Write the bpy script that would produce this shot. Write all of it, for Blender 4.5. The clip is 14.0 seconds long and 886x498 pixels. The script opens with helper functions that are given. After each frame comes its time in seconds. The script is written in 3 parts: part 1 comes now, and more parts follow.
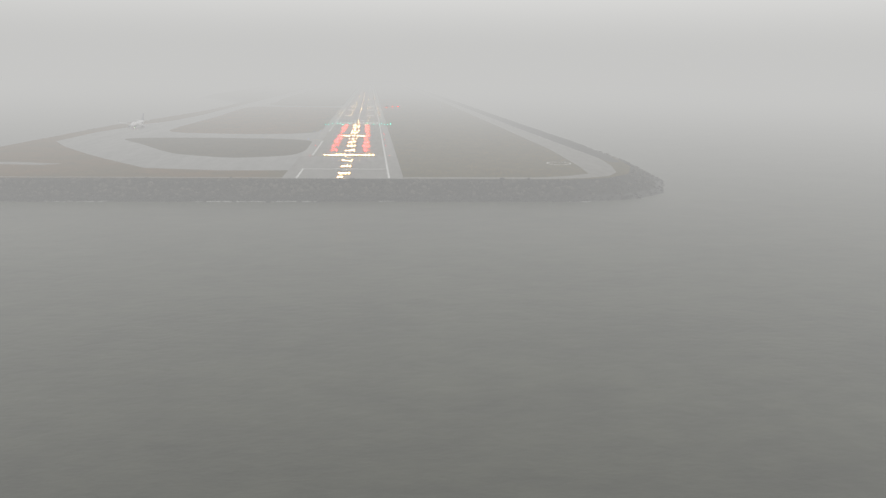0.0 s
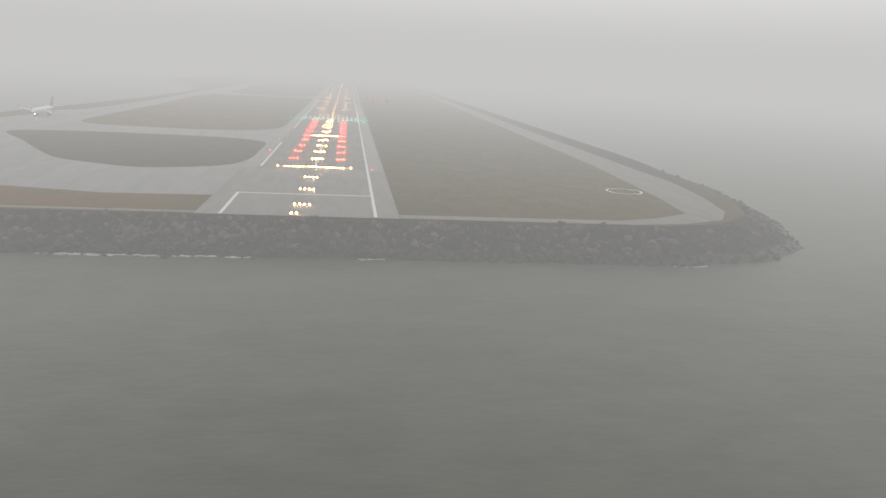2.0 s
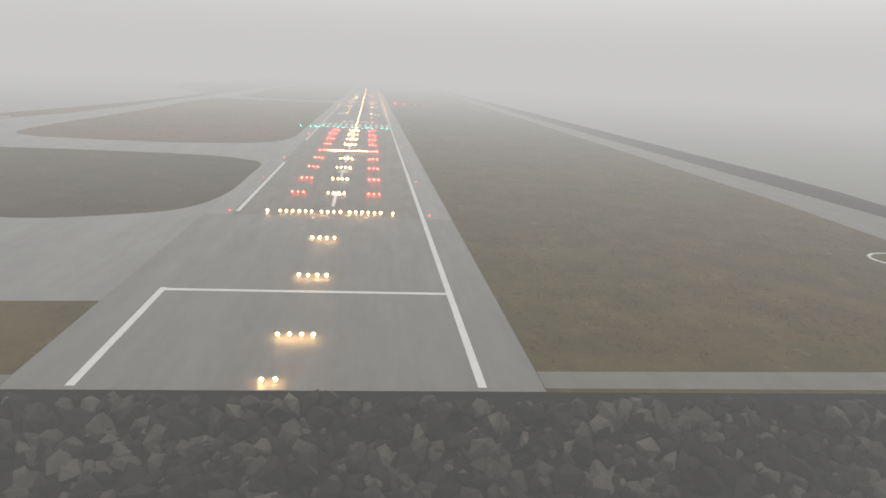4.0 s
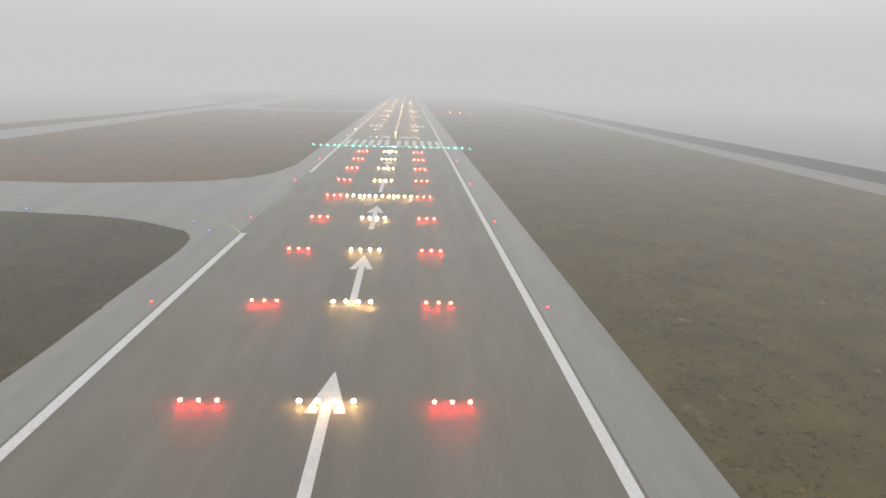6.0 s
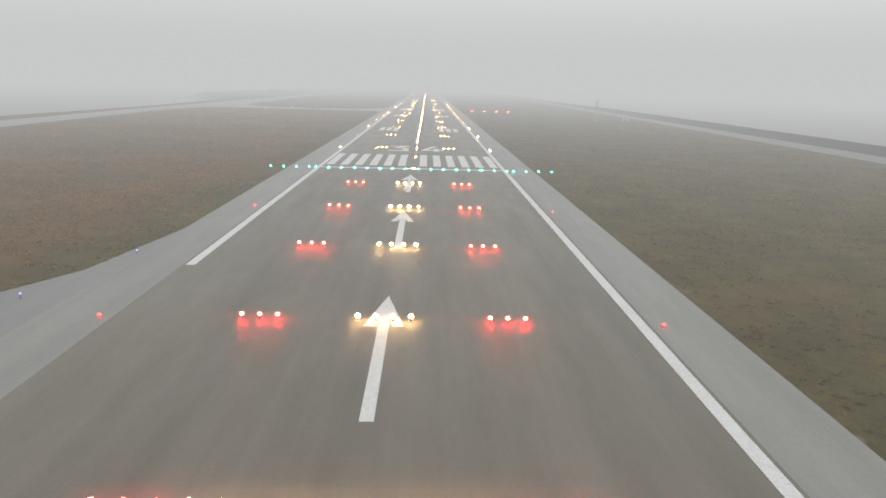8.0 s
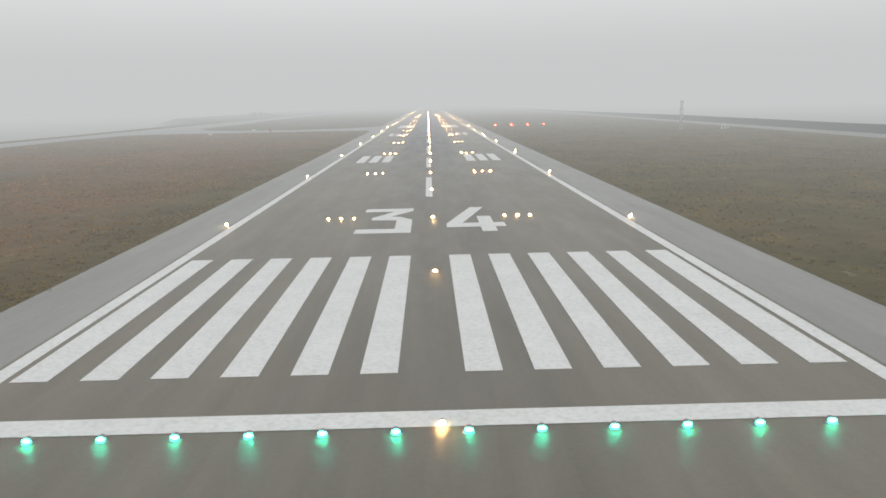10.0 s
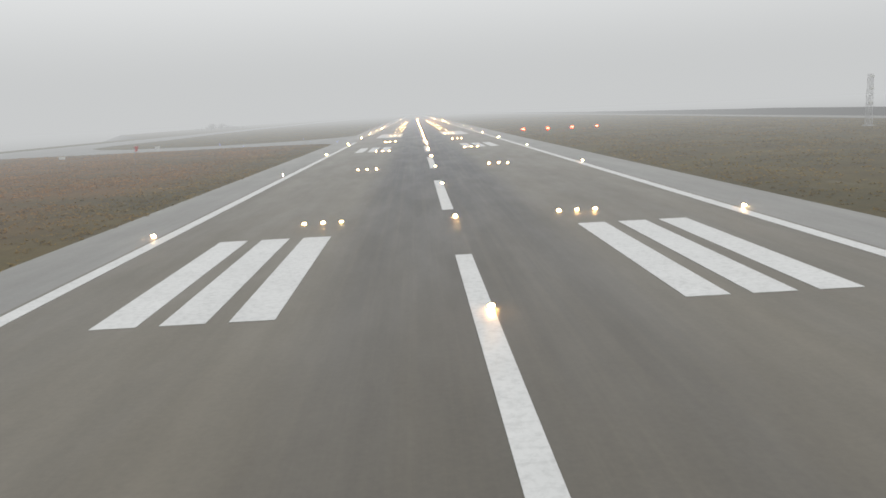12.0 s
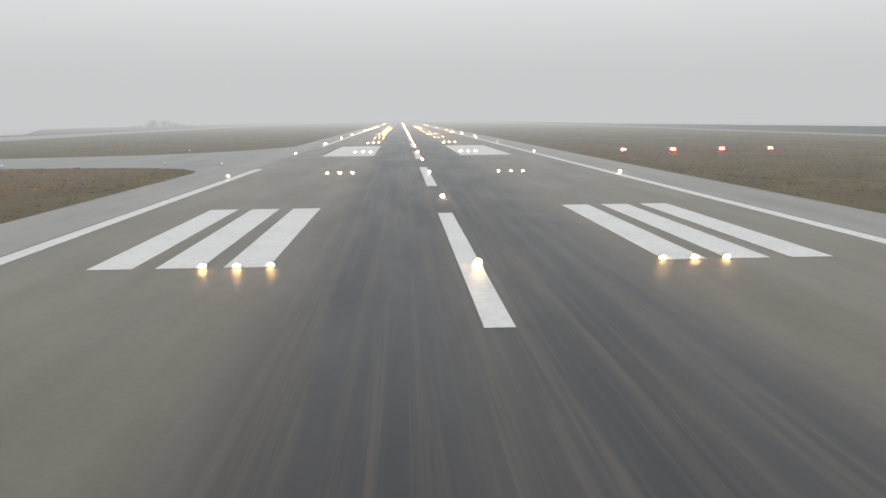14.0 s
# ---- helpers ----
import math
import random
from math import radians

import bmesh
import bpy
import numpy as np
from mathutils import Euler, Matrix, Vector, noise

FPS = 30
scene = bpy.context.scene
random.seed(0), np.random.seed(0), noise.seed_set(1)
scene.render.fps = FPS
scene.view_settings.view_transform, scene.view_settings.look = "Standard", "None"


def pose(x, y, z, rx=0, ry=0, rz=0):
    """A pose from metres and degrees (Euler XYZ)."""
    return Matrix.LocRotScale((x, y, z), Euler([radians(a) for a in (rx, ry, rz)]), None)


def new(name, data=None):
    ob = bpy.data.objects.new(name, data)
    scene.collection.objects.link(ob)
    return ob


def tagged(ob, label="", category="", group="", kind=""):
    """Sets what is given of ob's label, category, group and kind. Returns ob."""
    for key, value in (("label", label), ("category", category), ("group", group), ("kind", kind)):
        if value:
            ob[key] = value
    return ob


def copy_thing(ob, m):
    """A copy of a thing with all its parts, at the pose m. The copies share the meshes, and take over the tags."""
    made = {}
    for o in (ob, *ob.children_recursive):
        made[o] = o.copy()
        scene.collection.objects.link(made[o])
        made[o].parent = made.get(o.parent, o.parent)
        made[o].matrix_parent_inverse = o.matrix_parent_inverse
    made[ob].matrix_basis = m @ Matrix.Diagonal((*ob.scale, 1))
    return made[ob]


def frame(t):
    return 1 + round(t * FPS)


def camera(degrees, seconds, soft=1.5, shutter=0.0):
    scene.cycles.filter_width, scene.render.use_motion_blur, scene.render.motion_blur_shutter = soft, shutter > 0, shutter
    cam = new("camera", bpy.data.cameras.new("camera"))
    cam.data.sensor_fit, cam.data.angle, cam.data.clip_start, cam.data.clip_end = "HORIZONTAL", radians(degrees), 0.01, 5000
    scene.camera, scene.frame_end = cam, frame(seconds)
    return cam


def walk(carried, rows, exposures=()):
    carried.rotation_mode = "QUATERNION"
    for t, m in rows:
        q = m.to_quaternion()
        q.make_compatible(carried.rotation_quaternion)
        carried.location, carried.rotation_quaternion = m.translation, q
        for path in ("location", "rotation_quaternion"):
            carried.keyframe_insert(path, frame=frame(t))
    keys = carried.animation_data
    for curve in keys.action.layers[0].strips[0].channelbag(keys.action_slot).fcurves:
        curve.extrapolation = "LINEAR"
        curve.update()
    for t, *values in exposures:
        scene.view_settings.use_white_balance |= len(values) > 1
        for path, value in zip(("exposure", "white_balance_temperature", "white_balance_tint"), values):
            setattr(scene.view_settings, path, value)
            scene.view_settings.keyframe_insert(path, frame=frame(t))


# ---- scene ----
# The field is laid out in the sizes usual for an airfield and built at about half
# of them, which keeps the flight under 4 m in a tenth of a second.
S = 0.49

# ---------------------------------------------------------------- camera
# seconds, x, y, z (field metres), pitch, roll, yaw
PATH = [
    (0.00, 13.32, -776.77, 49.09, -12.70, -0.87, -5.23),
    (0.50, 13.32, -737.78, 47.58, -12.63, -1.40, -5.49),
    (1.00, 13.32, -699.51, 45.99, -12.65, -1.70, -6.25),
    (1.50, 13.38, -662.40, 44.30, -12.76, -2.38, -6.54),
    (2.00, 13.10, -626.94, 42.38, -12.97, -2.92, -6.80),
    (2.50, 12.36, -592.77, 40.13, -13.08, -3.06, -6.89),
    (3.00, 10.86, -558.13, 37.78, -12.93, -3.18, -6.43),
    (3.50, 9.64, -521.97, 35.57, -12.75, -2.98, -5.82),
    (4.25, 8.56, -465.40, 32.57, -12.54, -2.21, -4.85),
    (5.00, 7.81, -407.45, 29.86, -12.34, -1.47, -3.85),
    (5.50, 7.17, -368.81, 28.17, -12.19, -1.32, -3.18),
    (6.00, 6.30, -330.65, 26.55, -12.02, -1.58, -2.54),
    (6.50, 5.48, -293.10, 24.93, -11.90, -2.07, -2.00),
    (7.00, 4.78, -256.25, 23.12, -11.92, -2.32, -1.61),
    (7.50, 4.03, -219.28, 21.40, -11.99, -2.06, -1.34),
    (8.25, 2.77, -163.26, 19.01, -12.02, -1.00, -1.11),
    (9.00, 1.53, -106.63, 16.66, -11.76, 0.24, -1.03),
    (9.50, 0.80, -68.59, 15.00, -11.30, 0.83, -1.03),
    (10.00, 0.11, -30.61, 13.37, -10.69, 1.11, -1.11),
    (10.50, -0.75, 6.41, 12.10, -10.44, 1.55, -1.36),
    (11.00, -1.49, 43.21, 10.56, -10.37, 2.51, -1.50),
    (11.50, -2.03, 80.20, 9.60, -10.33, 2.69, -1.83),
    (12.00, -2.49, 117.28, 8.60, -10.08, 2.77, -2.09),
    (12.50, -2.82, 154.81, 8.19, -9.81, 2.31, -2.31),
    (13.00, -2.90, 192.52, 7.82, -9.66, 1.30, -2.62),
    (13.50, -2.92, 229.89, 7.31, -9.58, 0.06, -2.88),
    (14.00, -3.02, 265.63, 6.55, -9.57, 0.50, -3.14),
]

cam = camera(59.6, 14.0, soft=1.7)


def eye_pose(row):
    t, x, y, z, pitch, roll, yaw = row
    return pose(x * S, y * S, z * S, 90 + pitch, roll, yaw)


walk(cam, [(row[0], eye_pose(row)) for row in PATH], exposures=((0.0, 0.03, 6680, 10), (3.0, 0.05, 6720, 10.5), (7.0, 0.07, 6600, 10), (9.5, 0.08, 6500, 8), (11.0, 0.09, 6500, 9), (14.0, 0.10, 6500, 9.5)))

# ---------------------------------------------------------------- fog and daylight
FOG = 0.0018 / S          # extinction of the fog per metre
FOG_GLOW = (0.546, 0.555, 0.559)  # radiance the fog itself emits, in place of scattered daylight
world = bpy.data.worlds.new("overcast_fog")
scene.world = world
world.use_nodes = True
wn = world.node_tree
wn.nodes.clear()
w_out = wn.nodes.new("ShaderNodeOutputWorld")
w_sky = wn.nodes.new("ShaderNodeTexSky")
w_sky.sky_type = 'NISHITA'
w_sky.sun_disc = False
w_sky.sun_elevation = radians(35)
w_sky.sun_rotation = radians(60)
w_bg = wn.nodes.new("ShaderNodeBackground")
w_bg.inputs["Strength"].default_value = 0.12
w_abs = wn.nodes.new("ShaderNodeVolumeAbsorption")
w_abs.inputs["Color"].default_value = (0, 0, 0, 1)
w_abs.inputs["Density"].default_value = FOG
# haze made by emission: the volume glows, nothing scatters in it
w_glow = wn.nodes.new("ShaderNodeEmission")
w_glow.inputs["Color"].default_value = (*FOG_GLOW, 1)
w_glow.inputs["Strength"].default_value = FOG
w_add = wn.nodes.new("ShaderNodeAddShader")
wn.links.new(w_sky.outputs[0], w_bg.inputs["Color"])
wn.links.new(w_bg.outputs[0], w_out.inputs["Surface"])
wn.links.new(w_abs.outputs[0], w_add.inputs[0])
wn.links.new(w_glow.outputs[0], w_add.inputs[1])
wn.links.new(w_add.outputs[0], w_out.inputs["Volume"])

# large area lamp added above the fog, in place of the brighter overcast sky
sky_lamp = bpy.data.lights.new("overhead_lamp", 'AREA')
sky_lamp.shape, sky_lamp.size, sky_lamp.size_y = 'RECTANGLE', 2600, 3400
SKY_LAMP = 0.86              # radiance of the added overhead lamp
sky_lamp.energy = SKY_LAMP * math.pi * sky_lamp.size * sky_lamp.size_y
sky_lamp.color = (0.985, 0.995, 1.0)
lamp_ob = new("overhead_lamp", sky_lamp)
lamp_ob.matrix_world = pose(0, 300, 76)
lamp_ob.visible_camera = True   # the lamp itself shows through the fog and brightens the upper sky


# ---------------------------------------------------------------- materials
def node(nt, kind, **values):
    n = nt.nodes.new("ShaderNode" + kind)
    for key, value in values.items():
        n.inputs[key].default_value = value
    return n


def blank(name):
    m = bpy.data.materials.new(name)
    m.use_nodes = True
    nt = m.node_tree
    return m, nt, nt.nodes["Principled BSDF"]


def place(nt, scale):
    """World position times a scale (a number, or one for each axis)."""
    geo = nt.nodes.new("ShaderNodeNewGeometry")
    mul = nt.nodes.new("ShaderNodeVectorMath")
    mul.operation = 'MULTIPLY'
    mul.inputs[1].default_value = scale if isinstance(scale, tuple) else (scale,) * 3
    nt.links.new(geo.outputs["Position"], mul.inputs[0])
    return mul.outputs[0]


def noise_at(nt, scale, detail=4.0, rough=0.6):
    n = node(nt, "TexNoise", Scale=1.0, Detail=detail, Roughness=rough)
    nt.links.new(place(nt, scale), n.inputs["Vector"])
    return n.outputs["Fac"]


def ramp(nt, fac, *stops):
    r = nt.nodes.new("ShaderNodeValToRGB")
    els = r.color_ramp.elements
    while len(els) < len(stops):
        els.new(0.5)
    for e, (p, c) in zip(els, stops):
        e.position = p
        e.color = (*c, 1) if isinstance(c, tuple) else (c, c, c, 1)
    nt.links.new(fac, r.inputs[0])
    return r.outputs[0]


def mix(nt, fac, a, b, kind='MIX'):
    m = nt.nodes.new("ShaderNodeMix")
    m.data_type, m.blend_type = 'RGBA', kind
    for sock, v in ((m.inputs[0], fac), (m.inputs[6], a), (m.inputs[7], b)):
        if isinstance(v, (int, float)):
            sock.default_value = v
        elif isinstance(v, tuple):
            sock.default_value = (*v, 1)
        else:
            nt.links.new(v, sock)
    return m.outputs[2]


def bump(nt, bsdf, height, strength, distance):
    b = node(nt, "Bump", Strength=strength, Distance=distance)
    nt.links.new(height, b.inputs["Height"])
    nt.links.new(b.outputs[0], bsdf.inputs["Normal"])


def plain(name, color, rough=0.6, metal=0.0, spec=0.5, vary=0.12, scale=6.0):
    m, nt, b = blank(name)
    n = noise_at(nt, scale)
    lo = tuple(c * (1 - vary) for c in color)
    hi = tuple(min(1, c * (1 + vary)) for c in color)
    nt.links.new(ramp(nt, n, (0.3, lo), (0.7, hi)), b.inputs["Base Color"])
    b.inputs["Roughness"].default_value = rough
    b.inputs["Metallic"].default_value = metal
    b.inputs["Specular IOR Level"].default_value = spec
    return m


def lamp_glass(name, color, strength):
    m, nt, b = blank(name)
    b.inputs["Base Color"].default_value = (*color, 1)
    b.inputs["Roughness"].default_value = 0.1
    b.inputs["Emission Color"].default_value = (*color, 1)
    b.inputs["Emission Strength"].default_value = strength
    return m


def asphalt(name, dark, light, rubber=False, rough=0.58, streaks=0.24):
    m, nt, b = blank(name)
    big = noise_at(nt, (0.22, 0.010, 0.1), 4, 0.55)
    lane = noise_at(nt, (0.9, 0.035, 1), 5, 0.65)      # long streaks down the strip
    fine = noise_at(nt, 9.0, 3, 0.7)
    col = ramp(nt, big, (0.38, dark), (0.62, light))
    worn = noise_at(nt, (1.4, 0.45, 0.5), 6, 0.7)
    col = mix(nt, 0.28, col, ramp(nt, worn, (0.38, dark), (0.62, light)))
    lo = tuple(0.78 * c for c in dark)
    hi = tuple(1.15 * c for c in light)
    col = mix(nt, streaks, col, ramp(nt, lane, (0.36, lo), (0.64, hi)))
    col = mix(nt, 0.17, col, ramp(nt, fine, (0.35, tuple(0.6 * c for c in dark)), (0.65, light)))
    if rubber:
        # tyre rubber laid down where aircraft touch down: streaks beside the centre line
        geo = nt.nodes.new("ShaderNodeNewGeometry")
        sep = nt.nodes.new("ShaderNodeSeparateXYZ")
        nt.links.new(geo.outputs["Position"], sep.inputs[0])

        def span(sock, a, z, lo, hi):
            n = node(nt, "MapRange")
            n.interpolation_type = 'SMOOTHSTEP'
            for k, v in zip((1, 2, 3, 4), (a, z, lo, hi)):
                n.inputs[k].default_value = v
            nt.links.new(sock, n.inputs[0])
            return n.outputs[0]

        def times(p, q, op='MULTIPLY'):
            n = nt.nodes.new("ShaderNodeMath")
            n.operation = op
            n.use_clamp = True
            for s, v in zip(n.inputs, (p, q)):
                if isinstance(v, float):
                    s.default_value = v
                else:
                    nt.links.new(v, s)
            return n.outputs[0]

        absx = nt.nodes.new("ShaderNodeMath")
        absx.operation = 'ABSOLUTE'
        nt.links.new(sep.outputs[0], absx.inputs[0])
        across = span(absx.outputs[0], 5.5 * S, 9.5 * S, 1.0, 0.0)
        along = span(sep.outputs[1], 100 * S, 250 * S, 0.14, 1.0)
        streak = noise_at(nt, (3.6, 0.045, 1), 5, 0.7)
        patch = noise_at(nt, (0.8, 0.06, 1), 3, 0.5)
        mask = times(across, along)
        mask = times(mask, span(streak, 0.36, 0.56, 0.68, 1.0))
        mask = times(mask, span(patch, 0.25, 0.6, 0.86, 1.0))
        col = mix(nt, mask, col, (0.014, 0.014, 0.019))
    nt.links.new(col, b.inputs["Base Color"])
    wet = noise_at(nt, (0.5, 0.10, 0.1), 5, 0.65)
    nt.links.new(ramp(nt, wet, (0.35, rough - 0.07), (0.7, rough + 0.08)), b.inputs["Roughness"])
    b.inputs["Specular IOR Level"].default_value = 0.38
    bump(nt, b, fine, 0.12, 0.006)
    return m


def grass_mat(name, olive=0.0, right=0.75, tone=1.0, blades=False):
    m, nt, b = blank(name)

    def shade(*rgb):
        return tuple(tone * c for c in rgb)

    big = noise_at(nt, 0.022, 5, 0.6)
    mid = noise_at(nt, (0.22, 0.16, 0.2), 6, 0.7)
    patch = noise_at(nt, (0.9, 0.45, 0.7), 5, 0.7)
    tuft = noise_at(nt, (2.1, 1.3, 1.5), 4, 0.65)
    fine = noise_at(nt, 4.0, 4, 0.75)
    col = ramp(nt, big, (0.40, shade(0.052, 0.040, 0.0070)), (0.5, shade(0.152, 0.062, 0.0075)), (0.60, shade(0.066, 0.046, 0.0070)))
    col = mix(nt, 0.42, col, ramp(nt, mid, (0.38, shade(0.030, 0.024, 0.0070)), (0.5, shade(0.098, 0.047, 0.0116)), (0.62, shade(0.140, 0.076, 0.0210))))
    col = mix(nt, 0.30, col, ramp(nt, patch, (0.38, shade(0.018, 0.015, 0.0049)), (0.5, shade(0.078, 0.045, 0.0126)), (0.62, shade(0.150, 0.088, 0.0266))))
    # greener mown grass close to the runway, and a greener tint all along its sea side
    geo = nt.nodes.new("ShaderNodeNewGeometry")
    sep = nt.nodes.new("ShaderNodeSeparateXYZ")
    nt.links.new(geo.outputs["Position"], sep.inputs[0])
    absx = nt.nodes.new("ShaderNodeMath")
    absx.operation = 'ABSOLUTE'
    nt.links.new(sep.outputs[0], absx.inputs[0])

    def span(sock, *values):
        n = node(nt, "MapRange")
        n.interpolation_type = 'SMOOTHSTEP'
        for k, v in zip((1, 2, 3, 4), values):
            n.inputs[k].default_value = v
        nt.links.new(sock, n.inputs[0])
        return n.outputs[0]

    green = nt.nodes.new("ShaderNodeMath")
    green.operation = 'MAXIMUM'
    nt.links.new(span(absx.outputs[0], 31 * S, 47 * S, 0.7, olive), green.inputs[0])
    nt.links.new(span(sep.outputs[0], 10 * S, 30 * S, 0.0, right), green.inputs[1])
    # and beyond the taxiway
    beyond = nt.nodes.new("ShaderNodeMath")
    beyond.operation = 'MAXIMUM'
    nt.links.new(green.outputs[0], beyond.inputs[0])
    nt.links.new(span(sep.outputs[1], 405 * S, 425 * S, 0.0, 0.75), beyond.inputs[1])
    col = mix(nt, beyond.outputs[0], col, ramp(nt, mid, (0.36, shade(0.027, 0.028, 0.0065)), (0.5, shade(0.050, 0.048, 0.0110)), (0.64, shade(0.082, 0.074, 0.0200))))
    col = mix(nt, 0.17, col, ramp(nt, tuft, (0.36, shade(0.018, 0.015, 0.005)), (0.64, shade(0.135, 0.088, 0.030))))
    col = mix(nt, 0.17, col, ramp(nt, fine, (0.35, shade(0.020, 0.018, 0.0056)), (0.65, shade(0.105, 0.075, 0.0259))))
    # pale dry spots
    dry = noise_at(nt, (0.30, 0.20, 0.1), 4, 0.6)
    col = mix(nt, ramp(nt, dry, (0.64, 0.0), (0.72, 0.32)), col, (0.170, 0.147, 0.112))
    speck = noise_at(nt, (0.75, 0.5, 0.3), 2, 0.5)
    col = mix(nt, ramp(nt, speck, (0.70, 0.0), (0.76, 0.40)), col, (0.200, 0.170, 0.125))
    if blades:
        # every blade lets light through; its tone varies and is brightened to offset shade
        blade_lift = ramp(nt, geo.outputs["Random Per Island"], (0.0, (2.3, 2.02, 1.45)), (0.5, (2.8, 2.45, 1.75)), (1.0, (3.3, 2.85, 2.05)))
        col = mix(nt, 1.0, col, blade_lift, 'MULTIPLY')
    nt.links.new(col, b.inputs["Base Color"])
    b.inputs["Roughness"].default_value = 0.95
    b.inputs["Specular IOR Level"].default_value = 0.1
    if blades:
        thin = nt.nodes.new("ShaderNodeBsdfTranslucent")
        nt.links.new(col, thin.inputs["Color"])
        both = node(nt, "MixShader", Fac=0.5)
        nt.links.new(b.outputs[0], both.inputs[1])
        nt.links.new(thin.outputs[0], both.inputs[2])
        nt.links.new(both.outputs[0], nt.nodes["Material Output"].inputs["Surface"])
    else:
        bump(nt, b, mix(nt, 0.5, fine, tuft), 0.7, 0.12)
    return m


def paint_mat(name, color, wear=0.35):
    m, nt, b = blank(name)
    fine = noise_at(nt, 7.0, 5, 0.7)
    big = noise_at(nt, 0.6, 4, 0.6)
    worn = ramp(nt, fine, (0.30, tuple(c * (1 - wear) for c in color)), (0.55, color))
    col = mix(nt, 0.4, worn, ramp(nt, big, (0.3, tuple(c * 0.75 for c in color)), (0.65, color)))
    nt.links.new(col, b.inputs["Base Color"])
    b.inputs["Roughness"].default_value = 0.5
    return m


def rock_mat(name):
    m, nt, b = blank(name)
    info = nt.nodes.new("ShaderNodeObjectInfo")
    geo = nt.nodes.new("ShaderNodeNewGeometry")
    add = nt.nodes.new("ShaderNodeMath")
    add.operation = 'ADD'
    nt.links.new(info.outputs["Random"], add.inputs[0])
    nt.links.new(geo.outputs["Random Per Island"], add.inputs[1])
    frac = nt.nodes.new("ShaderNodeMath")
    frac.operation = 'FRACT'
    nt.links.new(add.outputs[0], frac.inputs[0])
    tone = ramp(nt, frac.outputs[0], (0.0, (0.0045, 0.0042, 0.0036)), (0.55, (0.015, 0.0135, 0.0115)), (1.0, (0.085, 0.076, 0.064)))
    n = noise_at(nt, 1.6, 6, 0.7)
    stone = mix(nt, 0.6, tone, ramp(nt, n, (0.3, 0.2), (0.7, 0.6)), 'OVERLAY')
    # stones below the uneven tide mark are wet and grown over with dark weed
    sep = nt.nodes.new("ShaderNodeSeparateXYZ")
    nt.links.new(geo.outputs["Position"], sep.inputs[0])
    uneven = node(nt, "Math")
    uneven.operation = 'MULTIPLY_ADD'
    nt.links.new(noise_at(nt, (0.25, 0.25, 0.1), 3, 0.6), uneven.inputs[0])
    uneven.inputs[1].default_value = 1.2 * S
    nt.links.new(sep.outputs[2], uneven.inputs[2])
    wet = node(nt, "MapRange")
    for k, v in zip((1, 2, 3, 4), (-6.0 * S, -5.2 * S, 1.0, 0.0)):
        wet.inputs[k].default_value = v
    nt.links.new(uneven.outputs[0], wet.inputs[0])
    weed = mix(nt, 0.6, (0.0055, 0.0062, 0.0068), stone, 'MULTIPLY')
    nt.links.new(mix(nt, wet.outputs[0], stone, weed), b.inputs["Base Color"])
    nt.links.new(ramp(nt, wet.outputs[0], (0.0, 0.85), (1.0, 0.5)), b.inputs["Roughness"])
    b.inputs["Specular IOR Level"].default_value = 0.25
    bump(nt, b, n, 0.5, 0.1)
    return m


def sea_mat(name):
    m, nt, b = blank(name)
    swell = noise_at(nt, (0.045, 0.07, 0.1), 5, 0.6)
    ripple = noise_at(nt, (0.5, 0.9, 0.5), 4, 0.6)
    chop = noise_at(nt, (0.20, 0.30, 0.2), 5, 0.65)
    col = ramp(nt, swell, (0.36, (0.020, 0.023, 0.014)), (0.64, (0.044, 0.048, 0.032)))
    col = mix(nt, 0.45, col, ramp(nt, chop, (0.36, (0.018, 0.021, 0.013)), (0.64, (0.050, 0.054, 0.036))))
    nt.links.new(col, b.inputs["Base Color"])
    b.inputs["Roughness"].default_value = 0.38
    b.inputs["Specular IOR Level"].default_value = 0.38
    b.inputs["IOR"].default_value = 1.33
    both = mix(nt, 0.25, mix(nt, 0.2, swell, chop), ripple)
    bump(nt, b, both, 0.5, 0.5)
    return m


M_RUNWAY = asphalt("runway_asphalt", (0.087, 0.076, 0.057), (0.134, 0.1175, 0.089), rubber=True)
M_START = asphalt("old_asphalt", (0.110, 0.105, 0.096), (0.154, 0.147, 0.136), streaks=0.2)
M_SHOULDER = asphalt("shoulder_concrete", (0.152, 0.148, 0.139), (0.212, 0.207, 0.193))
M_TAXI = asphalt("taxiway_concrete", (0.133, 0.133, 0.128), (0.183, 0.182, 0.176), streaks=0.06)
M_TRACK = asphalt("gravel_track", (0.090, 0.084, 0.072), (0.124, 0.116, 0.100), streaks=0.15)
M_GRASS = grass_mat("winter_grass")
M_GRASS_GREEN = grass_mat("mown_grass", 0.7, tone=0.6)
M_TUFT = grass_mat("grass_tufts", blades=True)
M_TUFT_GREEN = grass_mat("mown_grass_tufts", 0.7, tone=0.58, blades=True)
M_WHITE = paint_mat("white_paint", (0.562, 0.562, 0.554))
M_YELLOW = paint_mat("yellow_paint", (0.446, 0.360, 0.144))
M_ROCK = rock_mat("armour_stone")
M_SEA = sea_mat("sea_water")
M_FOAM = plain("sea_foam", (0.27, 0.28, 0.265), 0.8, vary=0.45, scale=1.1)
M_STEEL = plain("grey_steel", (0.20, 0.20, 0.21), 0.5, 0.6)
# strengths raised so bright lenses and their ground pools imitate glare in the fog
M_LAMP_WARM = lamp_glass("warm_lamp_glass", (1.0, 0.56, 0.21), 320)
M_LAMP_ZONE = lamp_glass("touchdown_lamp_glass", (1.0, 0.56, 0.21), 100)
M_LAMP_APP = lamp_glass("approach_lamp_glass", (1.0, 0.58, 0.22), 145)
